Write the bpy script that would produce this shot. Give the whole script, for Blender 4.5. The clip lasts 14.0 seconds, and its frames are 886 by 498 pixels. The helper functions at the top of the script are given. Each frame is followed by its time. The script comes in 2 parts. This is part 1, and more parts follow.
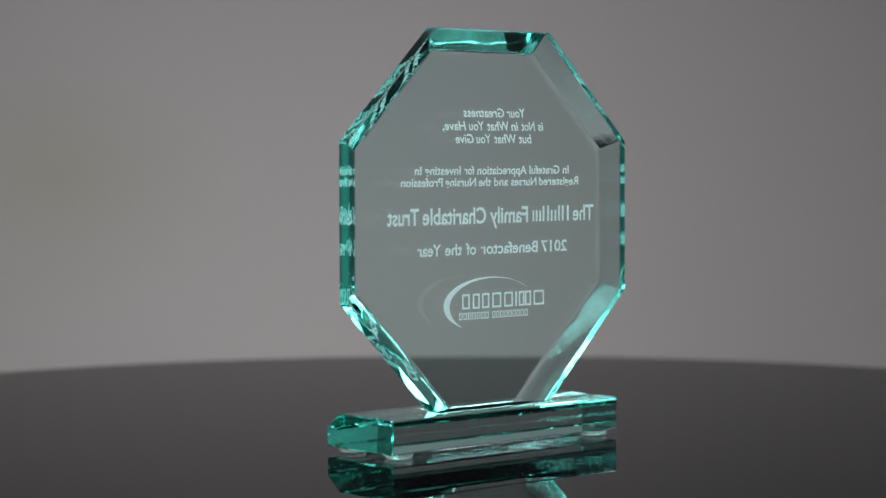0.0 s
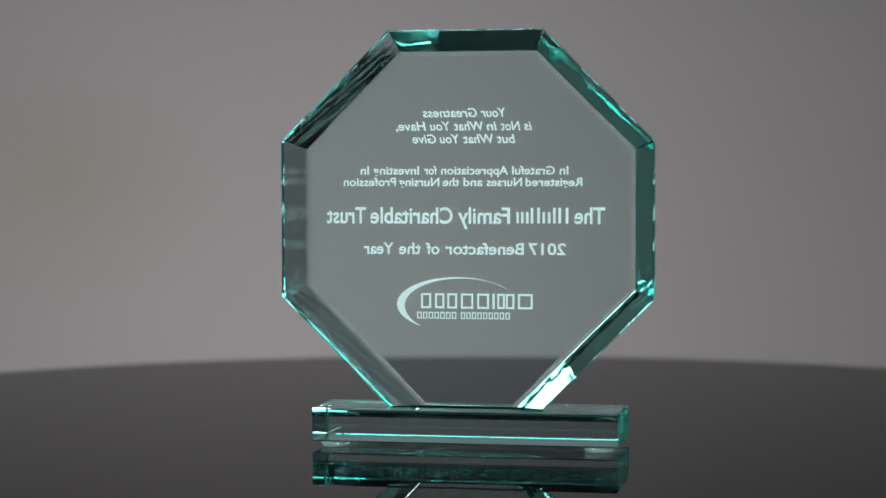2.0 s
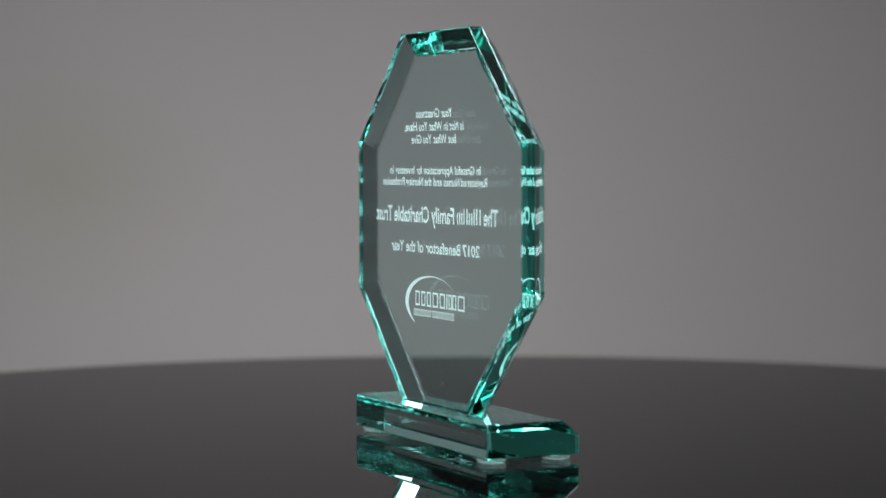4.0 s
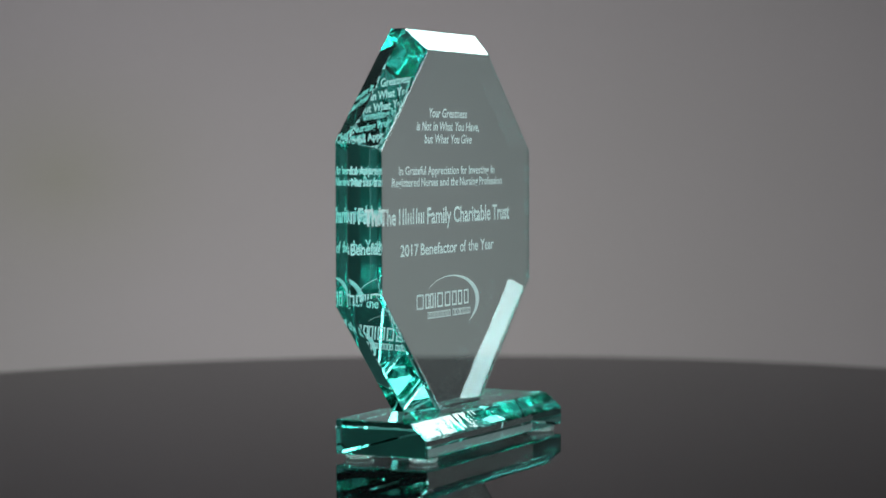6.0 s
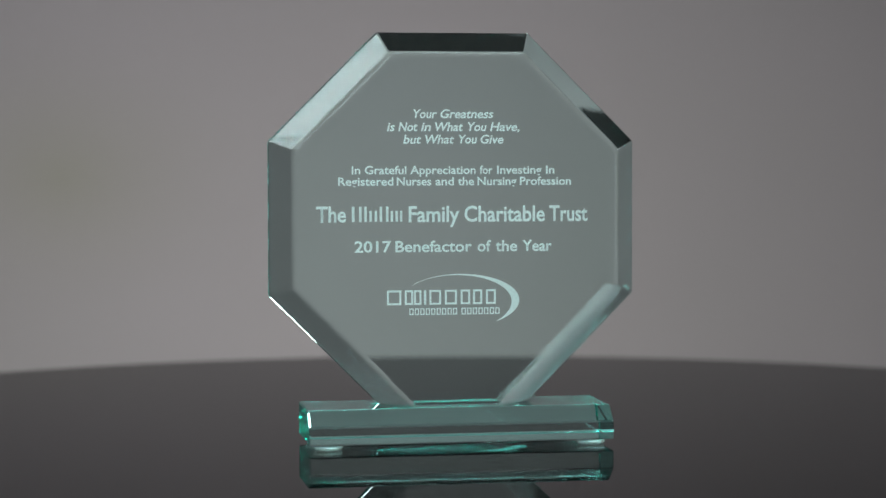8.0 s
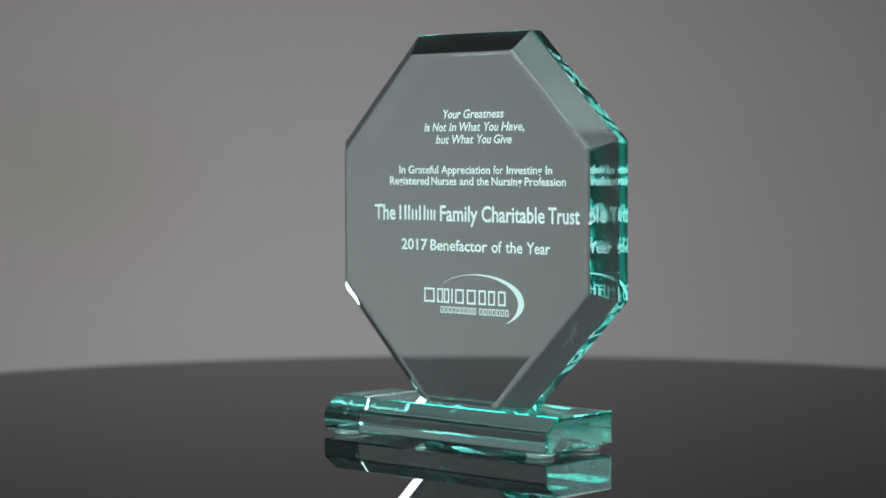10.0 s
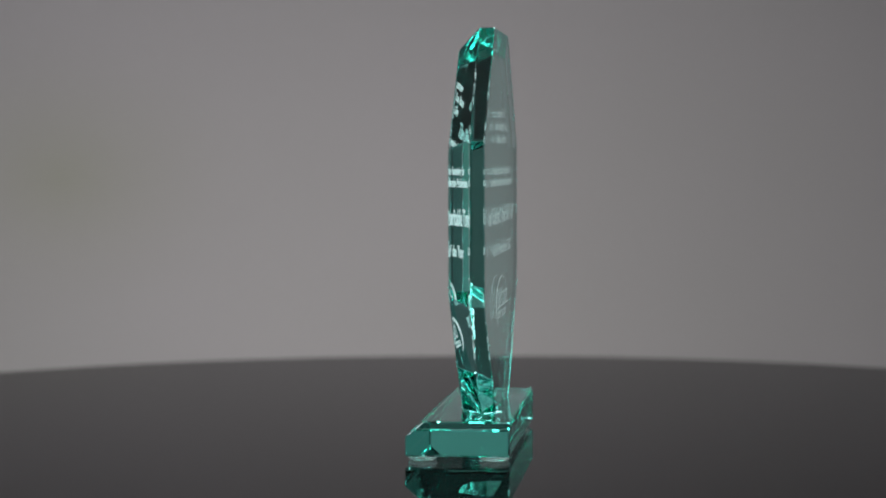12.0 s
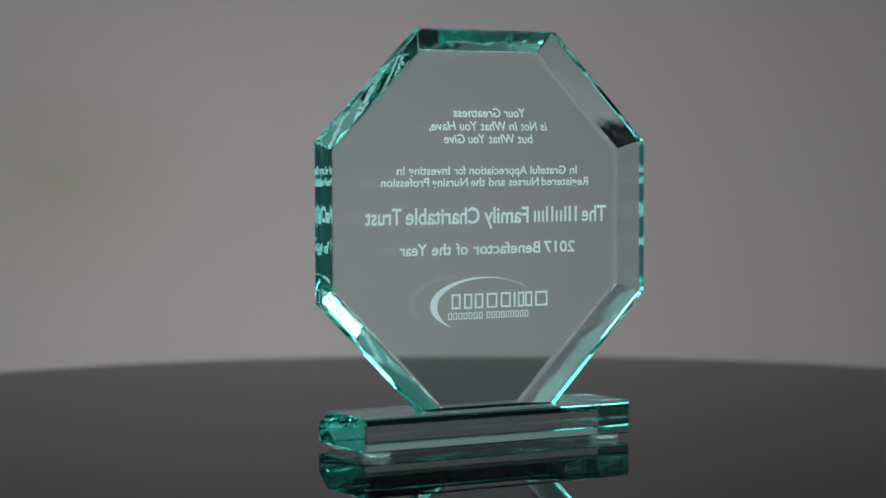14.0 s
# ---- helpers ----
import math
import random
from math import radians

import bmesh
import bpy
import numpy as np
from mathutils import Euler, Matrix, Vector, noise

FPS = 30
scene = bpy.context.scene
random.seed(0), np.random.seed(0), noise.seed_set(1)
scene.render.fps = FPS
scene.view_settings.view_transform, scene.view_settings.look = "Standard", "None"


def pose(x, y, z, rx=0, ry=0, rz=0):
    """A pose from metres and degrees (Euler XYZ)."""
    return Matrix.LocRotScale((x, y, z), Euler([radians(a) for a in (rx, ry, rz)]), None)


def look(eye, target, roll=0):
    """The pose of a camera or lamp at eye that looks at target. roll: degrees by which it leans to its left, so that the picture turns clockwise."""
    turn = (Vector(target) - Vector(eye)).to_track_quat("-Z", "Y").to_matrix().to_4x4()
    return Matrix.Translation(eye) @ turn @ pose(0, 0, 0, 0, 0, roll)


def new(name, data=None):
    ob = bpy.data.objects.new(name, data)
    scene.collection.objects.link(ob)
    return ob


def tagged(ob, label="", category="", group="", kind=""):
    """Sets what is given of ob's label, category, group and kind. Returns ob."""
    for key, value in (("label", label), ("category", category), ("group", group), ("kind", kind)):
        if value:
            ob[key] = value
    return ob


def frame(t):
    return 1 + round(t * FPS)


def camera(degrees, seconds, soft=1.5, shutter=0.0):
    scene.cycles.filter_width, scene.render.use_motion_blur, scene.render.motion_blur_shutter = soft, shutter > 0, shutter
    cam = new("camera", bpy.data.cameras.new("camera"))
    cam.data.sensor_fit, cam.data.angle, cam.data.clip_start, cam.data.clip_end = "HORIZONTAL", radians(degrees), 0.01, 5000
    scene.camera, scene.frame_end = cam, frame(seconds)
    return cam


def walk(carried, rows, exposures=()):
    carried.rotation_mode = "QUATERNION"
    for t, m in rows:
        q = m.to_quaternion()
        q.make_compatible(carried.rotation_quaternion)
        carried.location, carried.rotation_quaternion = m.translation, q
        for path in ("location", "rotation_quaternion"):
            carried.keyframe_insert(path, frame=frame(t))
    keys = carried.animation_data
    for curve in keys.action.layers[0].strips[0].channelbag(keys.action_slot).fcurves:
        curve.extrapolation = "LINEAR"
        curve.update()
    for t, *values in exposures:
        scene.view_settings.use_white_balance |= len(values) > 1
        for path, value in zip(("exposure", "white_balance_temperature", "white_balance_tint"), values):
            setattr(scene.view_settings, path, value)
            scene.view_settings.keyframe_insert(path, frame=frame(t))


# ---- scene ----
# A glass award turning on a round black table top in front of a plain grey wall.
TABLE = 0.75                      # height of the table top over the floor


# ---- camera: stands still, long lens ----
def camera_pose():
    eye = Vector((0.0, -1.02423, TABLE + 0.13585))
    yaw, down = radians(-0.5615), radians(2.498)
    way = Vector((math.sin(yaw) * math.cos(down), math.cos(yaw) * math.cos(down), -math.sin(down)))
    return look(eye, eye + way, -0.147)


cam = camera(22.887, 14.0)
cam.data.dof.use_dof = True
cam.data.dof.focus_distance = 1.02
cam.data.dof.aperture_fstop = 7.0
walk(cam, [(0.0, camera_pose()), (14.0, camera_pose())])


# ---- light ----
# Light passes to and fro many times inside the thick glass.
scene.cycles.max_bounces = 48
scene.cycles.transmission_bounces = 48
scene.cycles.glossy_bounces = 48
def area_lamp(name, eye, target, width, height, watts, colour, spread=180.0):
    data = bpy.data.lights.new(name, "AREA")
    data.shape, data.size, data.size_y = "RECTANGLE", width, height
    data.energy, data.color, data.spread = watts, colour, radians(spread)
    ob = new(name, data)
    ob.matrix_world = look(eye, target)
    return ob


world = bpy.data.worlds.new("room_dark")
world.use_nodes = True
world.node_tree.nodes["Background"].inputs["Color"].default_value = (0.5, 0.52, 0.55, 1)
world.node_tree.nodes["Background"].inputs["Strength"].default_value = 0.02
scene.world = world

# Unseen lights, added to give the glass its glints and brighten the lettering.
area_lamp("unseen_overhead_light", (-1.35, -0.9, 2.68), (-1.35, -0.9, 0.0), 1.2, 1.6, 24.0, (0.97, 0.98, 1.0), 160)
area_lamp("unseen_overhead_light", (0.0, -0.85, 2.68), (0.0, -0.85, 0.0), 1.5, 1.1, 13.0, (0.97, 0.98, 1.0), 160)
area_lamp("unseen_back_light", (0.72, 1.27, TABLE + 1.05), (0, 0, TABLE + 0.1), 0.52, 0.45, 7.0, (0.96, 0.97, 1.0))
area_lamp("unseen_left_light", (-1.18, -0.35, TABLE + 1.28), (0, 0, TABLE + 0.1), 1.1, 0.7, 11.5, (0.95, 0.96, 1.0))
area_lamp("unseen_right_light", (2.9, 0.62, TABLE + 0.95), (0, 0.62, TABLE + 0.95), 0.75, 1.2, 8.5, (0.95, 0.96, 1.0), 110)
area_lamp("unseen_rear_light", (0.1, -3.15, TABLE + 1.2), (0.1, 0.0, TABLE + 1.2), 1.9, 1.2, 29.0, (0.95, 0.97, 1.0))


def spot_lamp(name, eye, target, degrees, blend, radius, watts, colour):
    data = bpy.data.lights.new(name, "SPOT")
    data.spot_size, data.spot_blend, data.shadow_soft_size = radians(degrees), blend, radius
    data.energy, data.color = watts, colour
    ob = new(name, data)
    ob.matrix_world = look(eye, target)
    return ob


# Unseen spots, added low behind the table to brighten the wall.
for sx, watts, colour in ((-0.75, 56.5, (1.0, 0.972, 0.955)), (0.33, 42.0, (1.0, 0.950, 0.955))):
    spot_lamp("added_wall_light", (sx, 1.3, 0.3), (sx, 3.2, 0.6), 86, 1.0, 0.08, watts, colour)


# ---- materials ----
def node_material(name):
    m = bpy.data.materials.new(name)
    m.use_nodes = True
    m.node_tree.nodes.clear()
    out = m.node_tree.nodes.new("ShaderNodeOutputMaterial")
    return m, m.node_tree.nodes, m.node_tree.links, out


def noise_node(nodes, links, scale, detail=4.0, rough=0.55, stretch=(1, 1, 1)):
    co = nodes.new("ShaderNodeTexCoord")
    mp = nodes.new("ShaderNodeMapping")
    mp.inputs["Scale"].default_value = stretch
    no = nodes.new("ShaderNodeTexNoise")
    no.inputs["Scale"].default_value = scale
    no.inputs["Detail"].default_value = detail
    no.inputs["Roughness"].default_value = rough
    links.new(co.outputs["Object"], mp.inputs["Vector"])
    links.new(mp.outputs["Vector"], no.inputs["Vector"])
    return no


def ramp_node(nodes, links, source, stops):
    r = nodes.new("ShaderNodeValToRGB")
    r.color_ramp.elements[0].position, r.color_ramp.elements[0].color = stops[0][0], (*stops[0][1], 1)
    r.color_ramp.elements[1].position, r.color_ramp.elements[1].color = stops[-1][0], (*stops[-1][1], 1)
    for p, c in stops[1:-1]:
        e = r.color_ramp.elements.new(p)
        e.color = (*c, 1)
    links.new(source, r.inputs["Fac"])
    return r


def bump_node(nodes, links, height, strength, distance):
    b = nodes.new("ShaderNodeBump")
    b.inputs["Strength"].default_value = strength
    b.inputs["Distance"].default_value = distance
    links.new(height, b.inputs["Height"])
    return b


def painted(name, low, high, scale=0.6, rough=0.75, grain=180.0, relief=0.12):
    m, nodes, links, out = node_material(name)
    p = nodes.new("ShaderNodeBsdfPrincipled")
    wide = noise_node(nodes, links, scale, 3.0)
    col = ramp_node(nodes, links, wide.outputs["Fac"], [(0.35, low), (0.65, high)])
    links.new(col.outputs["Color"], p.inputs["Base Color"])
    fine = noise_node(nodes, links, grain, 3.0)
    b = bump_node(nodes, links, fine.outputs["Fac"], relief, 0.002)
    links.new(b.outputs["Normal"], p.inputs["Normal"])
    p.inputs["Roughness"].default_value = rough
    links.new(p.outputs["BSDF"], out.inputs["Surface"])
    return m


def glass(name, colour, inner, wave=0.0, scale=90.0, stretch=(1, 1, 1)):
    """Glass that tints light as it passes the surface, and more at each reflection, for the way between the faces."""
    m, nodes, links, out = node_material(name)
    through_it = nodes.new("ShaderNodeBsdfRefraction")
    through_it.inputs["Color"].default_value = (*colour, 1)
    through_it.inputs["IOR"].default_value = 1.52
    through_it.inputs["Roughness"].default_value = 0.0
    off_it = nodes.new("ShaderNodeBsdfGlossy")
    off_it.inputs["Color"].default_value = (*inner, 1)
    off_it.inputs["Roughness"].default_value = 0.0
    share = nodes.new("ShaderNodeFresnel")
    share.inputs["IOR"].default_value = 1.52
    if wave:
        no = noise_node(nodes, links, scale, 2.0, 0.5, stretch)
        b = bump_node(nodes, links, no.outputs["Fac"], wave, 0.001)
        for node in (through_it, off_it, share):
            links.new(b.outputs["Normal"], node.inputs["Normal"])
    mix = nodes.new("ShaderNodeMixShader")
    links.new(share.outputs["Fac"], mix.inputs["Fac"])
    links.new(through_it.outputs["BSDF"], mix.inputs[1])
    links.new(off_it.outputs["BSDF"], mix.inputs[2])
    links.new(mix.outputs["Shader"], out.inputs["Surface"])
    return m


def wall_material():
    """Grey paint with a faint, soft-edged olive patch."""
    m = painted("grey_wall_paint", (0.257, 0.252, 0.249), (0.278, 0.267, 0.274))
    nodes, links = m.node_tree.nodes, m.node_tree.links
    p = next(n for n in nodes if n.type == "BSDF_PRINCIPLED")
    old = p.inputs["Base Color"].links[0].from_socket
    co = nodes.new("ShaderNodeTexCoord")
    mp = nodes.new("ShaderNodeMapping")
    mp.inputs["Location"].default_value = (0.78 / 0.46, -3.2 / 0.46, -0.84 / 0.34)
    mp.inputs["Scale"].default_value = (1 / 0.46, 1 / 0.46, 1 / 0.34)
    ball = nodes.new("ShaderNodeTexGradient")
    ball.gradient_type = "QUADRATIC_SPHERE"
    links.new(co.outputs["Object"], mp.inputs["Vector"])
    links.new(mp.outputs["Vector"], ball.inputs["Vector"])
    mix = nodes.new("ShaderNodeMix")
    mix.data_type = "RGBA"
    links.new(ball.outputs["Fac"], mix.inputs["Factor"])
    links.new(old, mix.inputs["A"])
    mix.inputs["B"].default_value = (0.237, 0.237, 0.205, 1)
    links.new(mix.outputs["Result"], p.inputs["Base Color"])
    return m


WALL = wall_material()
ROOM = painted("room_paint", (0.15, 0.146, 0.143), (0.18, 0.174, 0.17))
CEILING = painted("ceiling_paint", (0.62, 0.62, 0.61), (0.68, 0.68, 0.67))
CARPET = painted("pale_carpet", (0.50, 0.50, 0.50), (0.60, 0.60, 0.60), 40.0, 0.95, 400.0, 0.6)
METAL = painted("dark_metal", (0.04, 0.04, 0.042), (0.06, 0.06, 0.06), 20.0, 0.4)
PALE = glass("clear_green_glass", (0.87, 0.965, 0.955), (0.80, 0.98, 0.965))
# One glass; its edges' deeper tint puts light absorbed along the glass into colour.
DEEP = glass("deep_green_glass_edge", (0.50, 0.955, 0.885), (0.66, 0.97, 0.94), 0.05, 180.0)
THICK = glass("thick_base_glass", (0.86, 0.976, 0.963), (0.78, 0.98, 0.965), 0.02, 45.0)
RIPPLED = glass("rippled_chamfer_glass", (0.86, 0.98, 0.965), (0.78, 0.98, 0.965), 0.22, 95.0, (1.0, 0.4, 0.4))
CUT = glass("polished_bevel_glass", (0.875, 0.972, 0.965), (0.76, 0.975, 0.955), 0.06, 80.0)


def lacquer_material():
    m, nodes, links, out = node_material("black_gloss_lacquer")
    d = nodes.new("ShaderNodeBsdfDiffuse")
    g = nodes.new("ShaderNodeBsdfGlossy")
    wide = noise_node(nodes, links, 9.0, 4.0)
    col = ramp_node(nodes, links, wide.outputs["Fac"], [(0.3, (0.0008, 0.0007, 0.0008)), (0.7, (0.002, 0.0019, 0.002))])
    links.new(col.outputs["Color"], d.inputs["Color"])
    fine = noise_node(nodes, links, 60.0, 5.0)
    ro = nodes.new("ShaderNodeMapRange")
    ro.inputs["To Min"].default_value, ro.inputs["To Max"].default_value = 0.004, 0.018
    links.new(fine.outputs["Fac"], ro.inputs["Value"])
    links.new(ro.outputs["Result"], g.inputs["Roughness"])
    fr = nodes.new("ShaderNodeFresnel")
    fr.inputs["IOR"].default_value = 1.25
    gloss = nodes.new("ShaderNodeMath")
    gloss.operation = "MULTIPLY"
    gloss.inputs[1].default_value = 0.9
    links.new(fr.outputs["Fac"], gloss.inputs[0])
    mix = nodes.new("ShaderNodeMixShader")
    links.new(gloss.outputs["Value"], mix.inputs["Fac"])
    links.new(d.outputs["BSDF"], mix.inputs[1])
    links.new(g.outputs["BSDF"], mix.inputs[2])
    links.new(mix.outputs["Shader"], out.inputs["Surface"])
    return m


LACQUER = lacquer_material()


def frosted_material():
    m, nodes, links, out = node_material("sandblasted_frost")
    d = nodes.new("ShaderNodeBsdfDiffuse")
    t = nodes.new("ShaderNodeBsdfTranslucent")
    mix = nodes.new("ShaderNodeMixShader")
    no = noise_node(nodes, links, 900.0, 3.0)
    col = ramp_node(nodes, links, no.outputs["Fac"], [(0.3, (0.80, 0.90, 0.885)), (0.7, (0.88, 0.94, 0.93))])
    links.new(col.outputs["Color"], d.inputs["Color"])
    links.new(col.outputs["Color"], t.inputs["Color"])
    mix.inputs["Fac"].default_value = 0.5
    links.new(d.outputs["BSDF"], mix.inputs[1])
    links.new(t.outputs["BSDF"], mix.inputs[2])
    links.new(mix.outputs["Shader"], out.inputs["Surface"])
    return m


FROST = frosted_material()


def bumper_material():
    m, nodes, links, out = node_material("clear_soft_bumper")
    g = nodes.new("ShaderNodeBsdfGlass")
    g.inputs["Color"].default_value = (0.88, 0.97, 0.955, 1)
    g.inputs["IOR"].default_value = 1.45
    g.inputs["Roughness"].default_value = 0.08
    t = nodes.new("ShaderNodeBsdfTranslucent")
    no = noise_node(nodes, links, 500.0, 2.0)
    col = ramp_node(nodes, links, no.outputs["Fac"], [(0.3, (0.7, 0.8, 0.78)), (0.7, (0.85, 0.9, 0.89))])
    links.new(col.outputs["Color"], t.inputs["Color"])
    mix = nodes.new("ShaderNodeMixShader")
    mix.inputs["Fac"].default_value = 0.12
    links.new(g.outputs["BSDF"], mix.inputs[1])
    links.new(t.outputs["BSDF"], mix.inputs[2])
    links.new(mix.outputs["Shader"], out.inputs["Surface"])
    return m


RUBBER = bumper_material()


# ---- mesh helpers ----
def mesh_of(name, bm, materials):
    me = bpy.data.meshes.new(name)
    bmesh.ops.recalc_face_normals(bm, faces=bm.faces)
    bm.to_mesh(me)
    bm.free()
    for m in materials:
        me.materials.append(m)
    return me


def part(name, bm, materials, parent, label=""):
    ob = new(name, mesh_of(name, bm, materials))
    ob.parent = parent
    return tagged(ob, label)


def box(bm, x0, x1, y0, y1, z0, z1):
    m = Matrix.LocRotScale(((x0 + x1) / 2, (y0 + y1) / 2, (z0 + z1) / 2), None, (x1 - x0, y1 - y0, z1 - z0))
    return bmesh.ops.create_cube(bm, size=1.0, matrix=m)


def setting(name, x0, x1, y0, y1, z0, z1, material, label, category):
    bm = bmesh.new()
    box(bm, x0, x1, y0, y1, z0, z1)
    return tagged(new(name, mesh_of(name, bm, [material])), label, category, kind="structure")


# ---- the room ----
def room():
    setting("floor", -3.0, 3.0, -3.2, 3.2, -0.1, 0.0, CARPET, "plain pale grey carpeted floor under the pedestal", "floor")
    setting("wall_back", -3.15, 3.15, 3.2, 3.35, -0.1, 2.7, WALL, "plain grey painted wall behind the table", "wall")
    setting("wall_left", -3.15, -3.0, -3.2, 3.2, -0.1, 2.7, ROOM, "plain painted side wall in the dark", "wall")
    setting("wall_right", 3.0, 3.15, -3.2, 3.2, -0.1, 2.7, ROOM, "plain painted side wall in the dark", "wall")
    setting("wall_front", -3.15, 3.15, -3.35, -3.2, -0.1, 2.7, ROOM, "plain painted wall in the dark", "wall")
    setting("ceiling", -3.15, 3.15, -3.35, 3.35, 2.7, 2.8, CEILING, "plain dim painted ceiling", "ceiling")


# ---- the table ----
def lathe(bm, profile, steps):
    """Turns a profile of (radius, height) round the z axis."""
    rings = []
    for r, z in profile:
        rings.append([bm.verts.new((r * math.cos(a), r * math.sin(a), z))
                      for a in (2 * math.pi * i / steps for i in range(steps))])
    for low, high in zip(rings, rings[1:]):
        for i in range(steps):
            bm.faces.new((low[i], low[(i + 1) % steps], high[(i + 1) % steps], high[i]))
    bm.faces.new(rings[0][::-1])
    bm.faces.new(rings[-1])


def table():
    rim, thick = 0.448, 0.028
    profile = [(rim - 0.006, -thick), (rim - 0.002, -thick + 0.002), (rim, -thick + 0.006), (rim, -0.005),
               (rim - 0.0012, -0.002), (rim - 0.004, -0.0004), (rim - 0.007, 0.0)]
    top = new("turntable")
    tagged(top, "round black high-gloss lacquered turntable on a pedestal", "turntable")
    bm = bmesh.new()
    lathe(bm, [(rim - 0.012, -0.006), (rim - 0.0072, -0.006), (rim - 0.0072, -0.0002), (rim - 0.0078, 0.0)], 256)
    part("disc", bm, [LACQUER], top)
    bm = bmesh.new()
    lathe(bm, profile, 256)
    for f in [f for f in bm.faces if len(f.verts) > 4 and f.normal.z > 0.5 or f.calc_center_median().z > -0.0001]:
        bm.faces.remove(f)
    part("edge_band", bm, [LACQUER], top, "rounded black edge of the disc")
    stand = new("pedestal")
    tagged(stand, "dark metal pedestal under the round turntable", "pedestal")
    bm = bmesh.new()
    lathe(bm, [(0.045, 0.02), (0.04, 0.05), (0.035, 0.3), (0.035, 0.70), (0.12, 0.712), (0.12, TABLE - thick)], 48)
    part("column", bm, [METAL], stand)
    bm = bmesh.new()
    lathe(bm, [(0.26, 0.0), (0.26, 0.008), (0.25, 0.014), (0.08, 0.02), (0.0455, 0.021)], 64)
    part("foot_plate", bm, [METAL], stand)
    return top


# ---- the award ----
# Its own space: x to the right as the lettering is read, y to the back, z up from the table top.
HALF = 0.0872                     # half the octagon's width
MID_X, MID_Z = -0.0034, 0.1054
BACK, RIM, FRONT = 0.0174, 0.0107, 0.0004
INSET = 0.0103
BASE_X, BASE_HALF = -0.0041, 0.0713
BASE_LOW, BASE_TOP = 0.0026, 0.0181


def soften(bm, width):
    crisp = [e for e in bm.edges if len(e.link_faces) == 2 and e.calc_face_angle(0.0) > 0.35]
    bmesh.ops.bevel(bm, geom=crisp, offset=width, segments=1, affect="EDGES", profile=0.5)
    bmesh.ops.recalc_face_normals(bm, faces=bm.faces)


def plaque(award):
    """An octagon, bevelled in front along all its sides but the one that it is bonded by; open at the bond."""
    deeper = 0.0012               # how far the blank goes below the bond before it is cut

    def outline(half, foot):
        s = half * math.tan(math.pi / 8)
        low = -HALF - deeper
        return [(half, s), (s, half), (-s, half), (-half, s), (-half, -s), (deeper - foot, low), (foot - deeper, low), (half, -s)]

    bm = bmesh.new()
    side, inner = HALF * math.tan(math.pi / 8), HALF - INSET
    rings = []
    for y, half, foot in ((BACK, HALF, side), (RIM, HALF, side), (FRONT, inner, math.sqrt(2) * inner - HALF)):
        rings.append([bm.verts.new((MID_X + x, y, MID_Z + z)) for x, z in outline(half, foot)])
    for near, far in zip(rings, rings[1:]):
        for i in range(8):
            bm.faces.new((near[i], near[(i + 1) % 8], far[(i + 1) % 8], far[i]))
    bm.faces.new(rings[0])
    bm.faces.new(rings[-1])
    bmesh.ops.recalc_face_normals(bm, faces=bm.faces)
    brow = [e for e in bm.edges if all(abs(v.co.y - FRONT) < 1e-6 for v in e.verts)
            and not all(v.co.z < MID_Z - HALF - deeper + 1e-6 for v in e.verts)]
    bmesh.ops.bevel(bm, geom=brow, offset=0.0017, segments=6, affect="EDGES", profile=0.5)
    bmesh.ops.recalc_face_normals(bm, faces=bm.faces)
    soften(bm, 0.0004)
    bmesh.ops.bisect_plane(bm, geom=bm.verts[:] + bm.edges[:] + bm.faces[:], plane_co=(0, 0, BASE_TOP),
                           plane_no=(0, 0, 1), clear_inner=True)
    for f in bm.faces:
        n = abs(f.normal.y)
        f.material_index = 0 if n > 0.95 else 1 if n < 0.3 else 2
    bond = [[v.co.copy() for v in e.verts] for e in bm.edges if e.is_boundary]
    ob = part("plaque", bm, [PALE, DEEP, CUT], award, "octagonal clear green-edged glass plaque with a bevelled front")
    ob.visible_shadow = False
    return ob, bond


def base_block(award, bond):
    """A long block with a chamfered front; its top is open where the plaque is bonded on."""
    profile = [(0.0266, BASE_LOW), (0.0266, BASE_TOP), (-0.0111, BASE_TOP),
               (-0.0196, BASE_TOP - 0.0069), (-0.0196, BASE_LOW)]
    bm = bmesh.new()
    ends = [[bm.verts.new((BASE_X + s * BASE_HALF, y, z)) for y, z in profile] for s in (-1, 1)]
    for i in range(len(profile)):
        j = (i + 1) % len(profile)
        bm.faces.new((ends[0][i], ends[0][j], ends[1][j], ends[1][i]))
    bm.faces.new(ends[0])
    bm.faces.new(ends[1])
    bmesh.ops.recalc_face_normals(bm, faces=bm.faces)
    soften(bm, 0.0006)
    lid = max(bm.faces, key=lambda f: f.normal.z * f.calc_area())
    rim = list(lid.edges)
    bmesh.ops.delete(bm, geom=[lid], context="FACES_ONLY")
    ring = [bm.edges.new([bm.verts.new(co) for co in pair]) for pair in bond]
    bmesh.ops.remove_doubles(bm, verts=list({v for e in ring for v in e.verts}), dist=1e-7)
    ring = [e for e in bm.edges if not e.link_faces]
    bmesh.ops.triangle_fill(bm, edges=rim + ring, use_beauty=True, use_dissolve=False, normal=(0, 0, 1))
    bmesh.ops.recalc_face_normals(bm, faces=bm.faces)
    for f in bm.faces:
        f.material_index = 1 if abs(f.normal.x) > 0.9 else 2 if 0.3 < f.normal.z < 0.95 and f.calc_area() > 0.0005 else 0
    ob = part("base", bm, [THICK, DEEP, RIPPLED], award, "long clear green glass base block with a chamfered front")
    ob.visible_shadow = False
    return ob


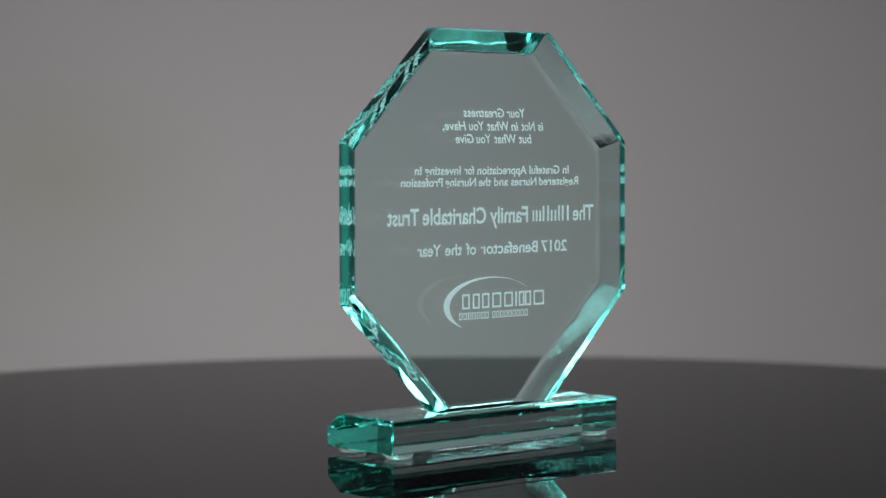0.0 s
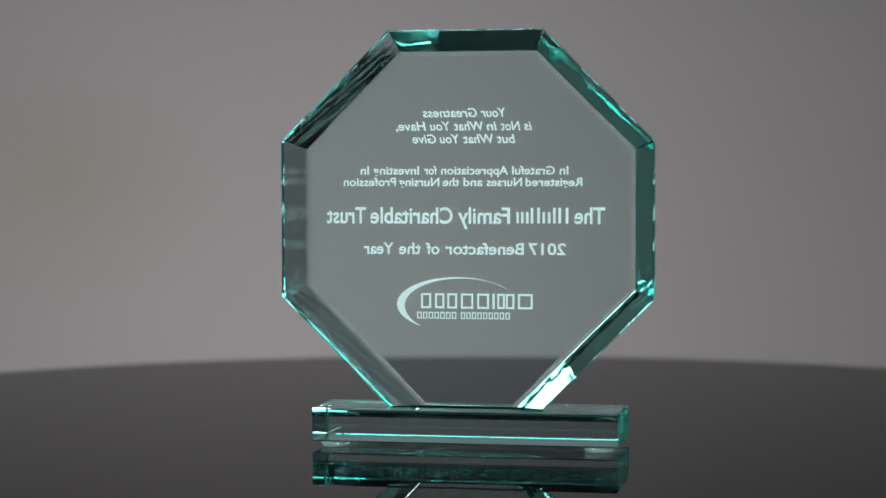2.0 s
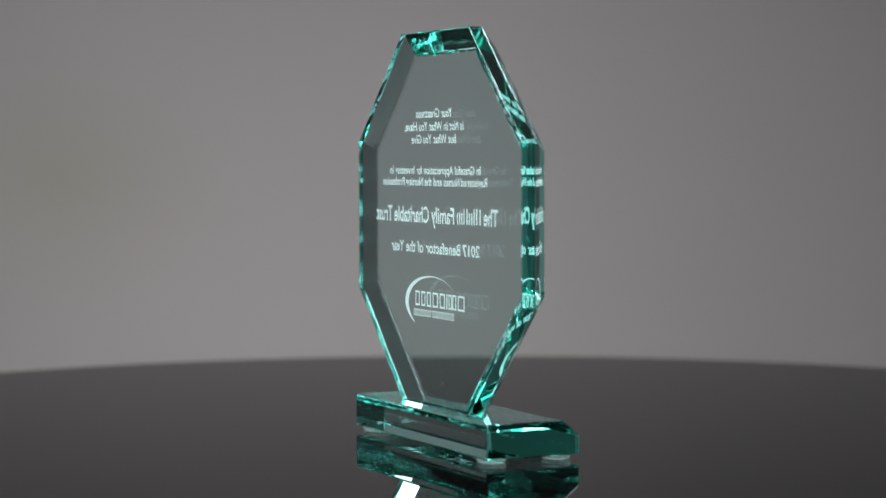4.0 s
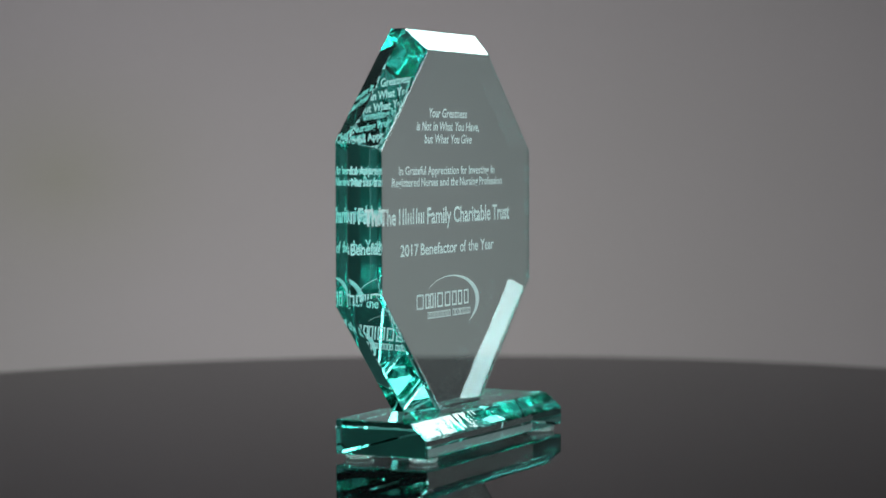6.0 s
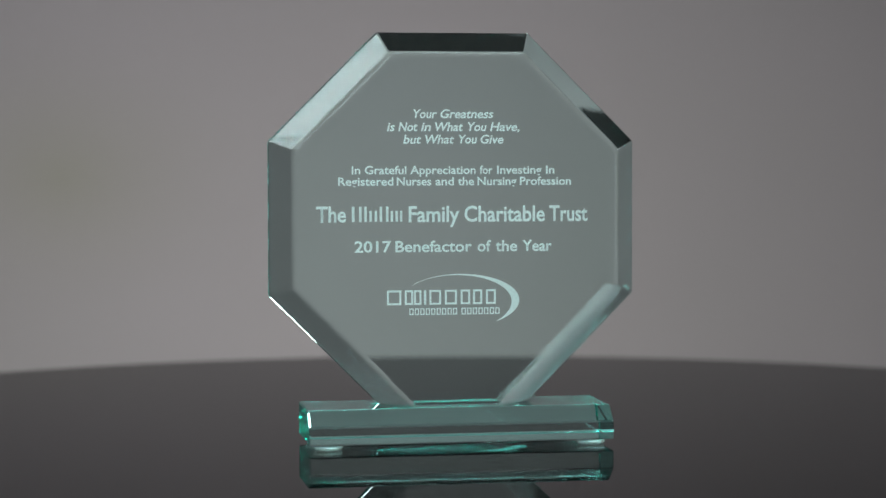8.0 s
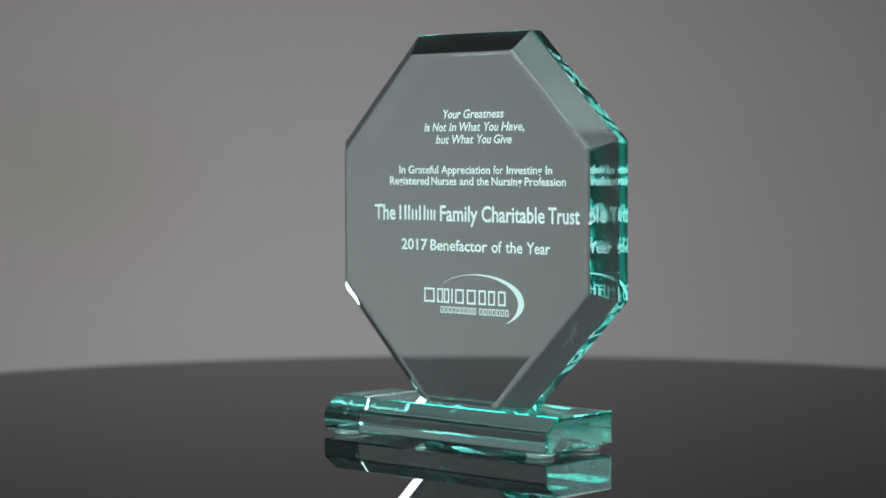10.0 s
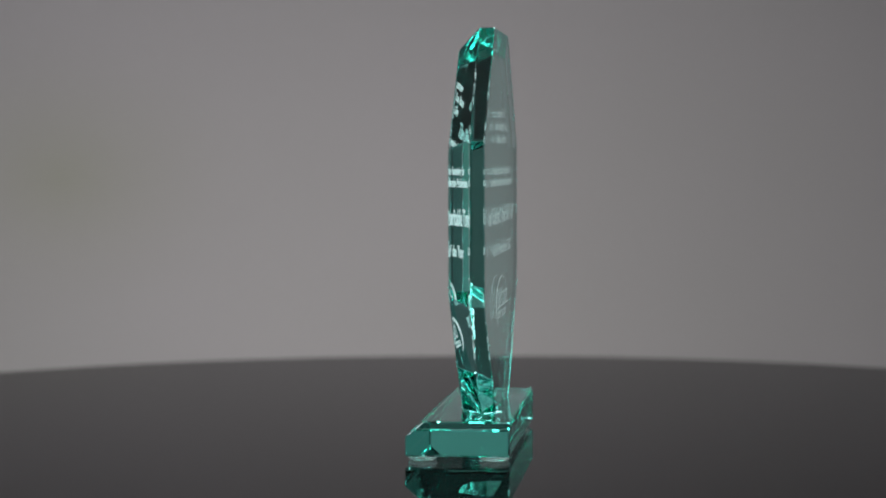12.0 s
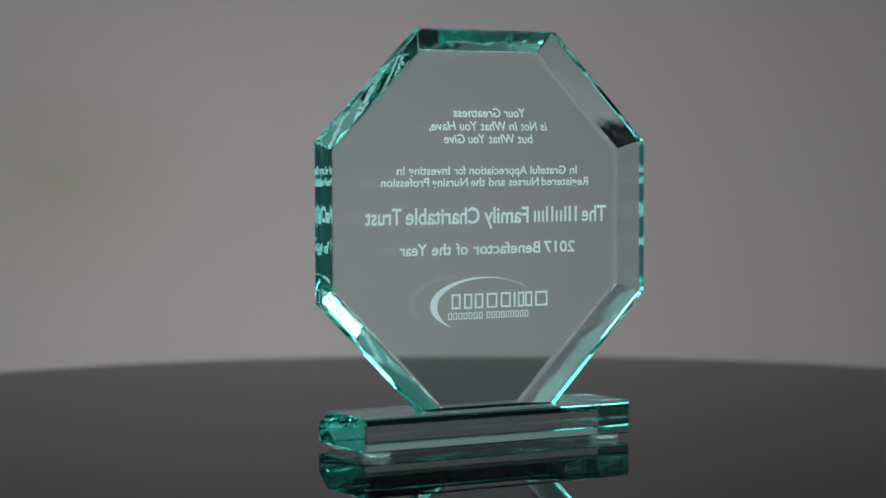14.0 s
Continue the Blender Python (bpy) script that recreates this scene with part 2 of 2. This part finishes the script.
def bumper(award, x, y):
    bm = bmesh.new()
    lathe(bm, [(0.0050, 0.0), (0.0062, 0.0006), (0.0067, 0.0014), (0.0067, BASE_LOW - 0.00005)], 24)
    ob = part("foot", bm, [RUBBER], award, "small clear round bumper foot")
    ob.location = (x, y, 0.0)


DEPTH = 0.00012                   # how far the frosted letters lie inside the glass


def frost_part(name, bm, parent, label):
    return part(name, bm, [FROST], parent, label)


def letter_mesh(text, lean=0.0, weight=0.0):
    cu = bpy.data.curves.new("lettering", "FONT")
    cu.body, cu.size, cu.offset, cu.resolution_u, cu.shear = text, 1.0, weight, 3, lean
    tmp = new("lettering", cu)
    me = bpy.data.meshes.new_from_object(tmp.evaluated_get(bpy.context.evaluated_depsgraph_get()))
    bpy.data.objects.remove(tmp)
    bm = bmesh.new()
    bm.from_mesh(me)
    bpy.data.meshes.remove(me)
    return bm


def cap_height():
    bm = letter_mesh("H")
    high = max(v.co.y for v in bm.verts)
    bm.free()
    return high


CAP_HEIGHT = cap_height()


def words(run, low, cap, parent, lean=0.0, weight=0.02, name="engraved_line"):
    """A line of frosted words (text, x0, x1 in mm), standing on low with capitals up to cap (mm)."""
    line = bmesh.new()
    for text, x0, x1 in run:
        bm = letter_mesh(text, lean, weight)
        left, right = min(v.co.x for v in bm.verts), max(v.co.x for v in bm.verts)
        sx, sz = (x1 - x0) / (right - left), (cap - low) / CAP_HEIGHT
        for v in bm.verts:
            v.co = Vector(((x0 + (v.co.x - left) * sx) / 1000, BACK - DEPTH, (low + v.co.y * sz) / 1000))
        word = bpy.data.meshes.new("word")
        bm.to_mesh(word)
        bm.free()
        line.from_mesh(word)
        bpy.data.meshes.remove(word)
    return frost_part(name, line, parent, "frosted engraved lettering")


def bars(spans, low, cap, parent, name):
    """Plain frosted bars, one for each (x0, x1) in mm."""
    bm = bmesh.new()
    for x0, x1 in spans:
        vs = [bm.verts.new((x / 1000, BACK - DEPTH, z / 1000)) for x, z in ((x0, low), (x1, low), (x1, cap), (x0, cap))]
        bm.faces.new(vs)
    return frost_part(name, bm, parent, "plain frosted bars")


def hollow(spans, low, cap, stroke, parent, name):
    """Plain upright frames of thin frosted strokes, one for each (x0, x1) in mm."""
    bm = bmesh.new()
    for x0, x1 in spans:
        outer = [(x0, low), (x1, low), (x1, cap), (x0, cap)]
        inner = [(x0 + stroke, low + stroke), (x1 - stroke, low + stroke), (x1 - stroke, cap - stroke), (x0 + stroke, cap - stroke)]
        rings = [[bm.verts.new((x / 1000, BACK - DEPTH, z / 1000)) for x, z in ring] for ring in (outer, inner)]
        for i in range(4):
            j = (i + 1) % 4
            bm.faces.new((rings[0][i], rings[0][j], rings[1][j], rings[1][i]))
    return frost_part(name, bm, parent, "plain frosted shapes of the emblem")


def swoosh(parent):
    """A crescent along an ellipse, thin at its tips."""
    bm = bmesh.new()
    steps, last = 60, None
    for i in range(steps + 1):
        f = i / steps
        a = radians(144 - f * 196)
        wide = 0.25 + 3.6 * max(0.0, math.sin(math.pi * f ** 1.9)) ** 1.15
        pair = [bm.verts.new(((28.6 - w) * math.cos(a) / 1000, BACK - DEPTH, (66.2 + (12.7 - w * 0.62) * math.sin(a)) / 1000))
                for w in (0.0, wide)]
        if last:
            bm.faces.new((*last, *pair[::-1]))
        last = pair
    return frost_part("emblem_arc", bm, parent, "frosted crescent of the emblem")


def lettering(parent):
    words([("Your", -22.3, -10.9), ("Greatness", -9.3, 16.2)], 152.6, 156.6, parent, 0.2)
    words([("is", -34.8, -31.0), ("Not", -29.4, -20.2), ("in", -18.6, -13.8), ("What", -11.9, 1.6), ("You", 3.7, 12.9),
           ("Have,", 14.5, 28.8)], 146.5, 150.5, parent, 0.2)
    words([("but", -27.1, -18.5), ("What", -16.6, -2.8), ("You", -0.6, 8.3), ("Give", 9.9, 21.0)], 140.6, 144.6, parent, 0.2)
    words([("In", -51.6, -47.5), ("Grateful", -45.4, -25.6), ("Appreciation", -23.8, 7.6), ("for", 9.5, 15.7),
           ("Investing", 17.9, 39.5), ("In", 41.6, 45.7)], 126.25, 130.0, parent)
    words([("Registered", -58.0, -31.8), ("Nurses", -30.2, -13.7), ("and", -11.8, -2.9), ("the", -1.0, 6.8),
           ("Nursing", 8.4, 27.3), ("Profession", 28.9, 53.8)], 120.9, 124.65, parent)
    words([("The", -68.4, -54.3)], 103.8, 111.0, parent)
    bars([(-51.6, -50.3), (-48.2, -46.9), (-45.7, -44.5), (-38.4, -37.2), (-35.4, -34.2)], 103.8, 111.0, parent, "engraved_bars")
    bars([(-43.3, -42.1), (-40.8, -39.6), (-33.2, -32.0), (-30.9, -29.7), (-28.7, -27.6)], 103.8, 109.0, parent, "engraved_bars")
    words([("Family", -24.6, -0.3), ("Charitable", 2.1, 41.1), ("Trust", 43.2, 61.9)], 103.7, 110.9, parent)
    words([("2017", -50.4, -32.9), ("Benefactor", -31.0, 5.7), ("of", 8.4, 14.9), ("the", 17.1, 27.6), ("Year", 30.0, 44.4)],
          89.5, 94.6, parent)
    swoosh(parent)
    hollow([(-35.1, -28.2), (-26.6, -22.6), (-22.2, -18.6), (-14.8, -9.2), (-7.4, -1.6), (0.2, 4.8), (6.2, 10.6), (12.4, 17.2)],
           64.4, 71.4, 0.95, parent, "emblem_shapes")
    bars([(-17.4, -16.3)], 64.4, 71.4, parent, "emblem_bars")
    hollow([(-24.4 + i * 2.61, -22.4 + i * 2.61) for i in range(9)] + [(0.6 + i * 2.72, 2.7 + i * 2.72) for i in range(7)],
           59.6, 62.8, 0.5, parent, "emblem_shapes")


def glass_award():
    award = new("glass_award")
    tagged(award, "octagonal green glass award with frosted lettering on a black table", "award")
    glass_plaque, bond = plaque(award)
    lettering(glass_plaque)
    base_block(award, bond)
    for x in (BASE_X - BASE_HALF + 0.0095, BASE_X + BASE_HALF - 0.0095):
        for y in (-0.0128, 0.0195):
            bumper(award, x, y)
    return award


room()
top = table()
award = glass_award()


# ---- the turn ----
def motions():
    for thing in (top, award):
        rows = []
        for i in range(29):
            t = i * 0.5
            lead = 0.18 * max(0.0, t - 10.0)
            rows.append((t, pose(0, 0, TABLE, 0, 0, 5.047 - 26.479 * (t - 8.2) - lead)))
        walk(thing, rows)


motions()
